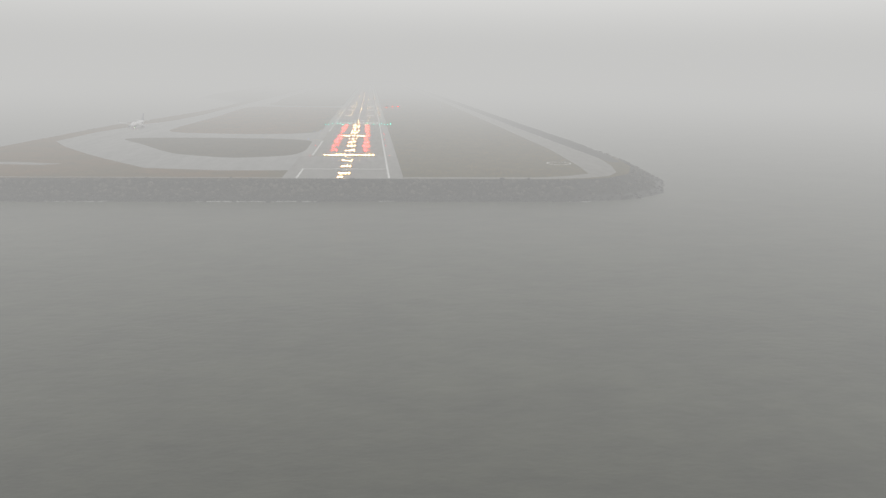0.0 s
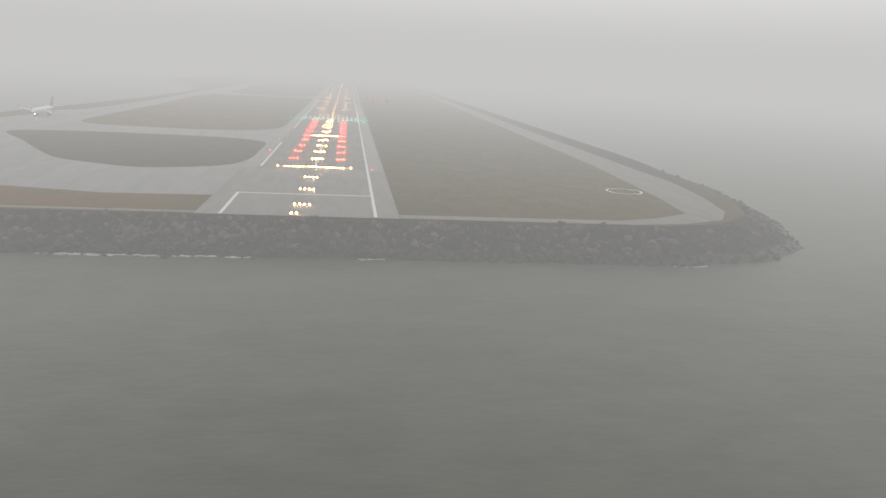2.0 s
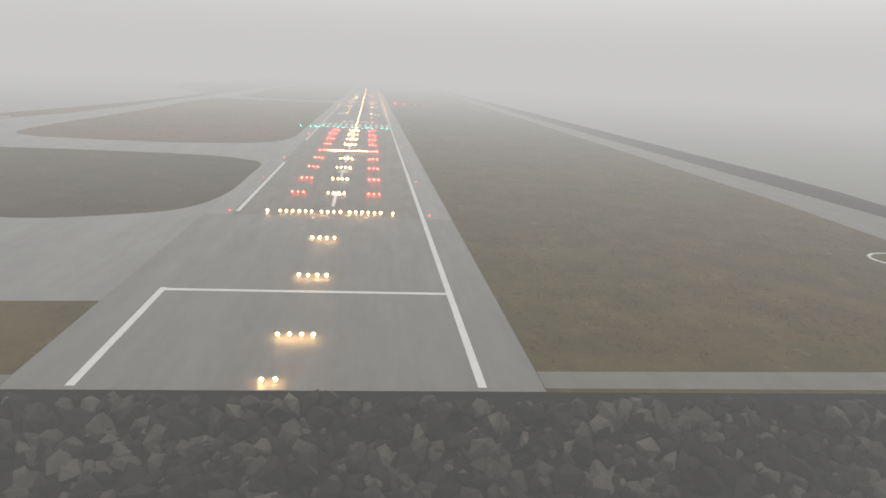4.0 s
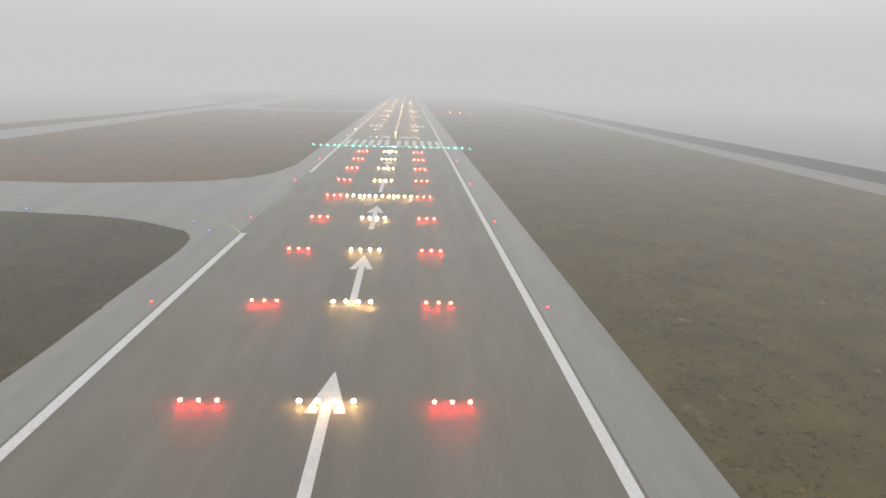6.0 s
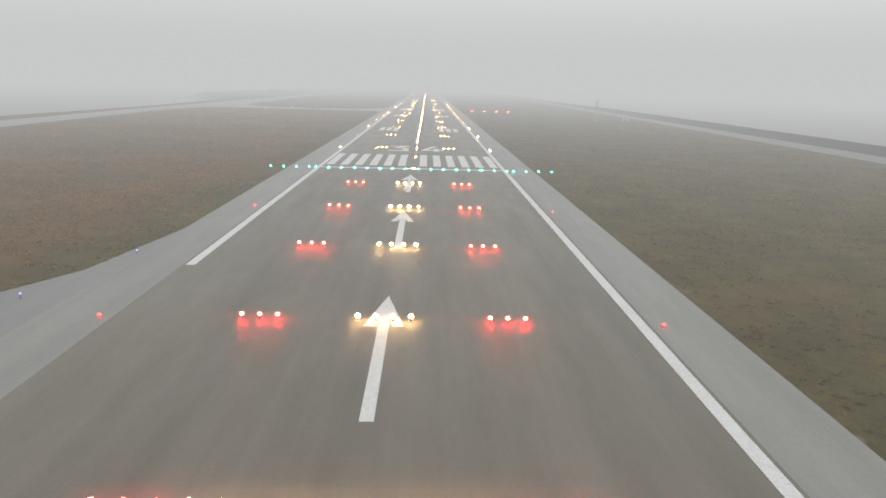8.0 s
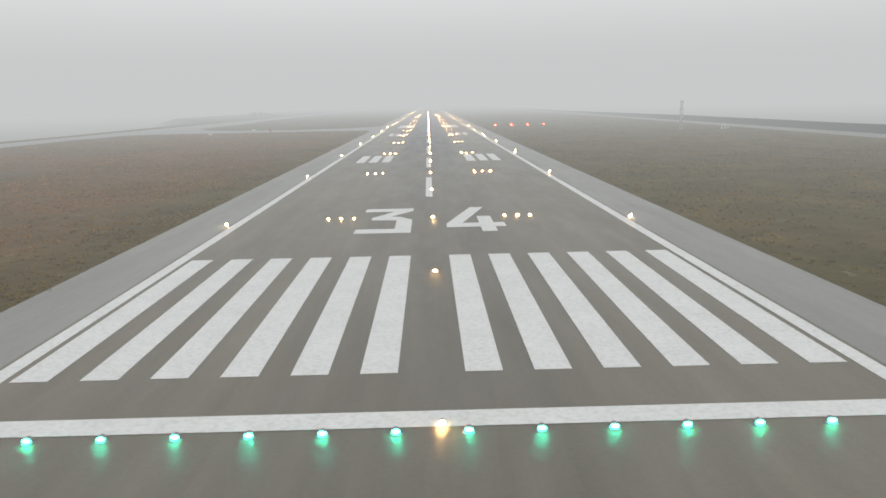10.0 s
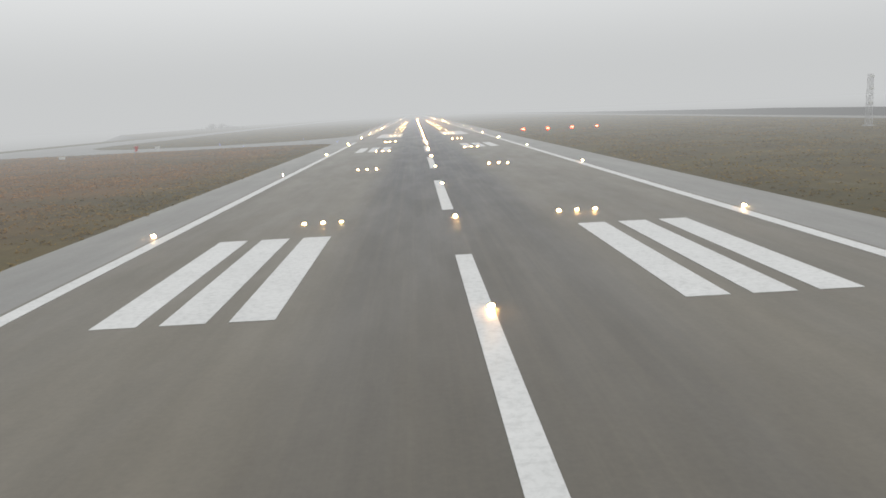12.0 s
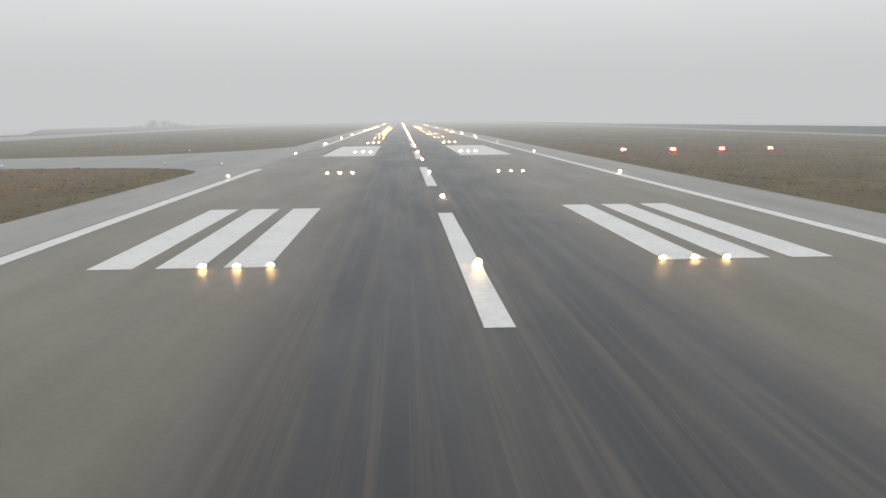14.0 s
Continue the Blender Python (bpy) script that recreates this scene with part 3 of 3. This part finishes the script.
for k in range(1700):
    x = rnd.uniform(-250, 120) if k < 1000 else rnd.uniform(-62, -12)
    if noise.noise(Vector((x * 0.03, 3.1, 0))) < (0.12 if k < 1000 else -0.25) or noise.noise(Vector((x * 0.4, 8.1, 0))) < -0.12:
        continue
    y = -422.9 + 2.0 * noise.noise(Vector((x * 0.11, 0, 7))) + rnd.gauss(0, 0.55)
    w, h = rnd.uniform(0.25, 1.2), rnd.uniform(0.10, 0.36)
    n = 9
    base = len(verts)
    ring_r = [rnd.uniform(0.6, 1.2) for _ in range(n)]
    verts.append((x * S, y * S, (SEA + 0.15) * S))
    verts.extend(((x + w * ring_r[i] * math.cos(i * 6.283 / n)) * S, (y + h * ring_r[i] * math.sin(i * 6.283 / n)) * S, (SEA + 0.02) * S) for i in range(n))
    faces.extend((base, base + 1 + i, base + 1 + (i + 1) % n) for i in range(n))
me = bpy.data.meshes.new("surf")
me.from_pydata(verts, [], faces)
me.materials.append(M_FOAM)
tagged(new("surf", me), "white surf breaking along the stone wall", "foam", kind="stuff")

# boulders that lie loose in the shallow water
for x, y, size in ((-33.0, -425.6, 1.15), (-10.6, -424.8, 0.9), (-13.5, -424.3, 0.7), (-48.0, -424.6, 0.8)):
    ob = new("boulder", boulders[round(-x) % 6])
    ob.matrix_basis = rock_pose(x, y, SEA - 0.1, size)
    tagged(ob, "dark wet boulder lying in the shallow sea", "boulder", "boulders in the water")

# ---------------------------------------------------------------- things on the field
M_HULL = plain("airliner_white", (0.72, 0.72, 0.73), 0.35, vary=0.05)
M_HULL_DARK = plain("airliner_blue", (0.16, 0.18, 0.23), 0.35)
M_TYRE = plain("black_rubber", (0.02, 0.02, 0.02), 0.8)
M_PANE = plain("dark_window_glass", (0.01, 0.012, 0.015), 0.08)
M_SOCK = plain("red_fabric", (0.62, 0.05, 0.03), 0.9)
M_MAST = plain("galvanised_mast", (0.46, 0.46, 0.46), 0.55, 0.3)
M_BOARD = plain("pale_board", (0.62, 0.62, 0.58), 0.6)
M_HUT = plain("grey_plaster", (0.34, 0.34, 0.33), 0.8)
M_BARK = plain("wet_bark", (0.06, 0.05, 0.04), 0.9)
# twigs coloured paler than real ones, so the far trees look more fogged
M_LEAF = plain("bare_twigs", (0.20, 0.19, 0.17), 0.9, vary=0.3, scale=2.0)
M_LAND_LIGHT = lamp_glass("landing_lamp", (1.0, 0.8, 0.6), 260)


def airliner(x, y):
    """A twin-engined airliner taxiing towards the sea end, nose to -y."""
    root = thing("airliner", "white twin-engined airliner taxiing with its nose light on", "airplane", (x, y, 0.04))
    bm = bmesh.new()
    prof = [(0, 0.05, 3.1), (0.2, 0.38, 3.1), (0.5, 0.62, 3.15), (1.5, 1.15, 3.3), (3, 1.65, 3.5), (4, 1.84, 3.56), (5, 1.95, 3.6), (24, 1.95, 3.6), (28, 1.75, 3.85), (32, 1.2, 4.3), (35.5, 0.6, 4.75), (36.6, 0.35, 4.9), (37, 0.15, 5.0)]
    loops = [[bm.verts.new((r * math.cos(a * math.pi / 12), d, z + r * math.sin(a * math.pi / 12))) for a in range(24)] for d, r, z in prof]
    for p, q in zip(loops, loops[1:]):
        for i in range(24):
            bm.faces.new((p[i], q[i], q[(i + 1) % 24], p[(i + 1) % 24]))
    bm.faces.new(loops[0])
    bm.faces.new(loops[-1])
    bmesh.ops.recalc_face_normals(bm, faces=bm.faces[:])
    hull = smooth(part("fuselage", bm, M_HULL, root, "white rounded fuselage"))

    def plate(name, corners, thick, material, parent, label=""):
        b = bmesh.new()
        a = [b.verts.new(Vector(c) + Vector(thick)) for c in corners]
        z = [b.verts.new(Vector(c) - Vector(thick)) for c in corners]
        b.faces.new(a)
        b.faces.new(z[::-1])
        for i in range(len(a)):
            j = (i + 1) % len(a)
            b.faces.new((a[i], z[i], z[j], a[j]))
        bmesh.ops.recalc_face_normals(b, faces=b.faces[:])
        bmesh.ops.bevel(b, geom=b.edges[:], offset=0.06, segments=2, affect='EDGES')
        return part(name, b, material, parent, label)

    def bar(name, a, z, r0, r1, sides, material, parent):
        b = bmesh.new()
        rod(b, a, z, r0, r1, sides)
        return part(name, b, material, parent)

    for s in (-1, 1):
        wing = plate("wing", [(s * 1.6, 13, 2.7), (s * 1.6, 19.5, 2.7), (s * 6, 19.3, 2.95), (s * 17, 22.3, 4.1), (s * 17, 20.8, 4.1)], (0, 0, 0.22), M_HULL, root)
        plate("winglet", [(s * 17, 20.9, 4.1), (s * 17, 22.3, 4.1), (s * 17.6, 23, 6.2), (s * 17.6, 22.3, 6.2)], (0.08, 0, 0), M_HULL_DARK, wing)
        plate("stabiliser", [(s * 0.7, 32, 5.0), (s * 0.7, 35.8, 5.0), (s * 6.2, 37, 5.6), (s * 6.2, 35.6, 5.6)], (0, 0, 0.12), M_HULL, root)
        nacelle = smooth(bar("engine", (s * 5.7, 11.2, 1.75), (s * 5.7, 15.4, 1.85), 1.05, 0.75, 20, M_HULL, root))
        bar("intake", (s * 5.7, 11.12, 1.75), (s * 5.7, 11.2, 1.75), 0.9, 0.9, 20, M_TYRE, nacelle)
        bar("exhaust", (s * 5.7, 15.4, 1.85), (s * 5.7, 16.2, 1.87), 0.5, 0.35, 16, M_STEEL, nacelle)
        plate("pylon", [(s * 5.7, 12.6, 2.3), (s * 5.7, 15.0, 2.3), (s * 5.7, 17.0, 2.9), (s * 5.7, 15.2, 3.0)], (0.16, 0, 0), M_HULL, nacelle)
        strut = bar("gear_strut", (s * 3.8, 18, 0.5), (s * 3.5, 18, 2.7), 0.14, None, 10, M_STEEL, root)
        for o in (-0.45, 0.45):
            bar("wheel", (s * 3.8 + o - 0.2, 18, 0.58), (s * 3.8 + o + 0.2, 18, 0.58), 0.57, 0.57, 16, M_TYRE, strut)
    plate("fin", [(0, 29.5, 5.3), (0, 35.8, 5.2), (0, 37.6, 11.6), (0, 35.4, 11.6)], (0.15, 0, 0), M_HULL_DARK, root, "grey-blue tail fin")
    strut = bar("nose_strut", (0, 5, 0.4), (0, 5, 2.0), 0.1, None, 10, M_STEEL, root)
    for o in (-0.3, 0.3):
        bar("wheel", (o - 0.12, 5, 0.4), (o + 0.12, 5, 0.4), 0.4, 0.4, 14, M_TYRE, strut)
    b = bmesh.new()
    bmesh.ops.create_uvsphere(b, u_segments=12, v_segments=8, radius=0.22, matrix=Matrix.Translation((0, 4.75, 1.6)))
    part("taxi_light", b, M_LAND_LIGHT, strut)
    for s in (-1, 1):
        for k in range(3):
            a0 = s * (0.12 + 0.32 * k)
            part("cockpit_window", box(bmesh.new(), *sorted((a0, a0 + s * 0.26)), 1.55 + 0.1 * k, 1.75 + 0.1 * k, 4.0, 4.42), M_PANE, hull)
    pane = None
    for s in (-1, 1):
        for k in range(22):
            if pane is None:
                b = box(bmesh.new(), -0.05, 0.05, -0.13, 0.13, -0.19, 0.19)
                bmesh.ops.bevel(b, geom=[e for e in b.edges if abs(e.verts[0].co.x - e.verts[1].co.x) > 0.05], offset=0.09, segments=2, affect='EDGES')
                pane = ob = part("cabin_window", b, M_PANE, hull)
            else:
                ob = new("cabin_window", pane.data)
                ob.parent = hull
            ob.location = Vector((s * 1.905, 7 + 0.95 * k, 4.0)) * S
    return root


airliner(-188, -94)


def lattice_mast(x, y, h):
    root = thing("antenna_mast", "grey lattice antenna mast standing in the grass", "mast", (x, y, 0))
    w0, w1 = 0.6, 0.45
    for sx in (-1, 1):
        for sy in (-1, 1):
            bm = bmesh.new()
            rod(bm, (sx * w0, sy * w0, 0), (sx * w1, sy * w1, h), 0.06, 0.05, 6)
            part("leg", bm, M_MAST, root)
    n = 9
    for face in range(4):
        bm = bmesh.new()
        for k in range(n):
            z0, z1 = h * k / n, h * (k + 1) / n
            a, b = w0 + (w1 - w0) * z0 / h, w0 + (w1 - w0) * z1 / h
            p = [Vector((-a, -a, z0)), Vector((a, -a, z0)), Vector((b, -b, z1)), Vector((-b, -b, z1))]
            q = [Matrix.Rotation(face * math.pi / 2, 3, 'Z') @ v for v in p]
            rod(bm, q[0], q[2], 0.03, sides=5)
            rod(bm, q[1], q[3], 0.03, sides=5)
            rod(bm, q[3], q[2], 0.03, sides=5)
        part("bracing", bm, M_MAST, root)
    for z in (h * 0.45, h * 0.72, h * 0.96):
        bm = bmesh.new()
        box(bm, -0.5, 0.5, -0.85, -0.6, z - 0.3, z + 0.3)
        bmesh.ops.bevel(bm, geom=bm.edges[:], offset=0.06, segments=1, affect='EDGES')
        part("antenna", bm, M_BOARD, root)
    bm = bmesh.new()
    box(bm, -1.3, 1.3, -1.3, 1.3, -0.1, 0.2)
    part("footing", bm, M_HUT, root)


lattice_mast(110, 308, 12.6)


def marker_post(x, y):
    root = thing("marker_post", "pale marker post standing in the grass", "post", (x, y, 0), "marker posts")
    bm = bmesh.new()
    rod(bm, (0, 0, 0), (0, 0, 1.5), 0.06)
    part("pole", bm, M_STEEL, root)
    bm = bmesh.new()
    box(bm, -0.35, 0.35, -0.05, 0.05, 0.3, 2.2)
    bmesh.ops.bevel(bm, geom=bm.edges[:], offset=0.02, segments=1, affect='EDGES')
    part("board", bm, M_BOARD, root)


for x, y in ((125, 300), (127.4, 303), (129.8, 306)):
    marker_post(x, y)


def small_sign(x, y):
    root = thing("taxiway_sign", "low pale taxiway sign on two short legs", "sign", (x, y, 0), "taxiway signs")
    for sx in (-0.6, 0.6):
        bm = bmesh.new()
        rod(bm, (sx, 0, 0), (sx, 0, 0.35), 0.04)
        part("leg", bm, M_STEEL, root)
    bm = bmesh.new()
    box(bm, -0.9, 0.9, -0.12, 0.12, 0.3, 1.05)
    bmesh.ops.bevel(bm, geom=bm.edges[:], offset=0.03, segments=2, affect='EDGES')
    part("panel", bm, M_BOARD, root)


for x, y in ((-104, 344), (-97, 406)):
    small_sign(x, y)


def windsock(x, y, h):
    root = thing("windsock", "red fabric windsock on a thin pole in the grass", "windsock", (x, y, 0))
    bm = bmesh.new()
    rod(bm, (0, 0, 0), (0, 0, h), 0.04, 0.025)
    part("pole", bm, M_STEEL, root)
    # the limp sock hangs from its hoop and narrows downwards
    bm = bmesh.new()
    loops = []
    for k in range(9):
        t = k / 8
        r = 0.46 - 0.26 * t + 0.03 * math.sin(9 * t)
        loops.append([bm.verts.new((0.52 + 0.08 * math.sin(4 * t) + r * math.cos(a * math.pi / 7), r * (0.9 - 0.3 * t) * math.sin(a * math.pi / 7), h - 0.05 - 1.25 * t)) for a in range(14)])
    for p, q in zip(loops, loops[1:]):
        for i in range(14):
            bm.faces.new((p[i], q[i], q[(i + 1) % 14], p[(i + 1) % 14]))
    ob = smooth(part("sock", bm, M_SOCK, root))
    ob.modifiers.new("cloth", 'SOLIDIFY').thickness = 0.01
    bm = bmesh.new()
    for k in range(16):
        a, b = (2 * math.pi * k / 16, 2 * math.pi * (k + 1) / 16)
        rod(bm, (0.52 + 0.47 * math.cos(a), 0.43 * math.sin(a), h - 0.05), (0.52 + 0.47 * math.cos(b), 0.43 * math.sin(b), h - 0.05), 0.025, sides=5)
    part("hoop", bm, M_MAST, root)


windsock(-66.3, 296, 4.3)


# far scrub behind the parallel taxiway
def bush(x, y, h, seed):
    root = thing("bare_tree", "leafless grey-brown tree fading into the fog", "tree", (x, y, 0), "far trees")
    r = random.Random(seed)
    bm = bmesh.new()
    rod(bm, (0, 0, 0), (0, 0, h * 0.55), h * 0.035, h * 0.018, 7)
    for k in range(9):
        a = r.uniform(0, 6.28)
        z = h * r.uniform(0.25, 0.55)
        rod(bm, (0, 0, z), (h * 0.3 * math.cos(a), h * 0.3 * math.sin(a), z + h * r.uniform(0.15, 0.4)), h * 0.014, h * 0.005, 5)
    part("trunk", bm, M_BARK, root)
    bm = bmesh.new()
    for k in range(430):
        a, e, d = r.uniform(0, 6.28), r.uniform(-0.9, 1.5), h * 0.46 * r.random() ** 0.6
        c = Vector((d * math.cos(a) * math.cos(e) * 1.5, d * math.sin(a) * math.cos(e) * 1.5, h * 0.45 + d * math.sin(e)))
        u = Vector((r.uniform(-1, 1), r.uniform(-1, 1), r.uniform(-1, 1))).normalized() * h * 0.07
        v = Vector((r.uniform(-1, 1), r.uniform(-1, 1), r.uniform(-1, 1))).normalized() * h * 0.03
        bm.faces.new([bm.verts.new(c + q) for q in (u, v, -u)])
    part("crown", bm, M_LEAF, root)


for k in range(16):
    tall = (0.45, 0.5, 0.6, 0.75, 0.95, 1.15, 1.3, 1.2, 1.05, 0.95, 0.85, 0.75, 0.65, 0.55, 0.5, 0.45)[k]
    bush(-240 + 3.6 * k + rnd.uniform(-1.0, 1.0), 976 + rnd.uniform(-8, 8), rnd.uniform(6.4, 7.4) * tall, 40 + k)


# ---------------------------------------------------------------- tufts of winter grass
def inside(points, outline):
    """Which of the points (an array of x, y) lie within the outline."""
    x, y = points[:, 0], points[:, 1]
    hit = np.zeros(len(points), bool)
    for (x0, y0), (x1, y1) in zip(outline, outline[1:] + outline[:1]):
        if y0 != y1:
            hit ^= ((y0 > y) != (y1 > y)) & (x < (x1 - x0) * (y - y0) / (y1 - y0) + x0)
    return hit


def tufts(outline, count, ground, material, label, seed, tall=0.24):
    """Clumps of thin bent blades spread over an outline, denser in patches."""
    g = np.random.default_rng(seed)
    lo, hi = np.min(outline, axis=0), np.max(outline, axis=0)
    at = g.uniform(lo, hi, (count * 3, 2))
    wave = np.sin(at[:, 0] * 0.21 + 2.0 * np.sin(at[:, 1] * 0.037)) + np.sin(at[:, 1] * 0.13 + 1.7 * np.sin(at[:, 0] * 0.09))
    at = at[inside(at, outline) & (wave > g.uniform(-2.4, 1.6, len(at)))][:count]
    n, blades = len(at), 5
    root = np.repeat(at, blades, axis=0) + g.normal(0, 0.16, (n * blades, 2))
    turn = g.uniform(0, 2 * np.pi, n * blades)
    side = np.stack([np.cos(turn), np.sin(turn)], 1)
    size = np.repeat(g.uniform(0.6, 1.25, n) * tall, blades) * g.uniform(0.7, 1.2, n * blades)
    lean = side[:, ::-1] * (1, -1) * (g.choice((-1, 1), n * blades) * g.uniform(1.0, 2.4, n * blades) * size)[:, None]
    half = side * (0.5 * size + 0.03)[:, None]
    v = np.zeros((n * blades, 3, 3))
    v[:, 0, :2], v[:, 1, :2], v[:, 2, :2] = root - half, root + half, root + lean
    v[:, :2, 2], v[:, 2, 2] = ground - 0.03, ground + 0.75 * size
    me = bpy.data.meshes.new("grass_tufts")
    me.from_pydata((v.reshape(-1, 3) * S).tolist(), [], np.arange(n * blades * 3).reshape(-1, 3).tolist())
    me.materials.append(material)
    return tagged(new("grass_tufts", me), label, "grass", kind="stuff")


BROWN = "tufts of brown and straw-coloured winter grass"
tufts(TAXI[TAXI.index((-29.02, 364)):], 42000, 0.0, M_TUFT, BROWN, 3)
tufts([(-30, 462), (-40, 440), (-54, 423), (-76, 414), (-108, 421), (-126, 436), (-137, 460), (-140, 560), (-148, 720), (-150, 900), (-30, 900)], 12000, 0.0, M_TUFT, BROWN, 4)
tufts([(30, -398), (96, -398), (124, -378), (131, -300), (137, 0), (145, 800), (30, 800)], 52000, 0.0, M_TUFT, "tufts of olive winter grass", 5)
tufts([tuple(p) for p in ISLE], 9000, 0.055, M_TUFT_GREEN, "tufts of dark olive grass", 6, 0.2)
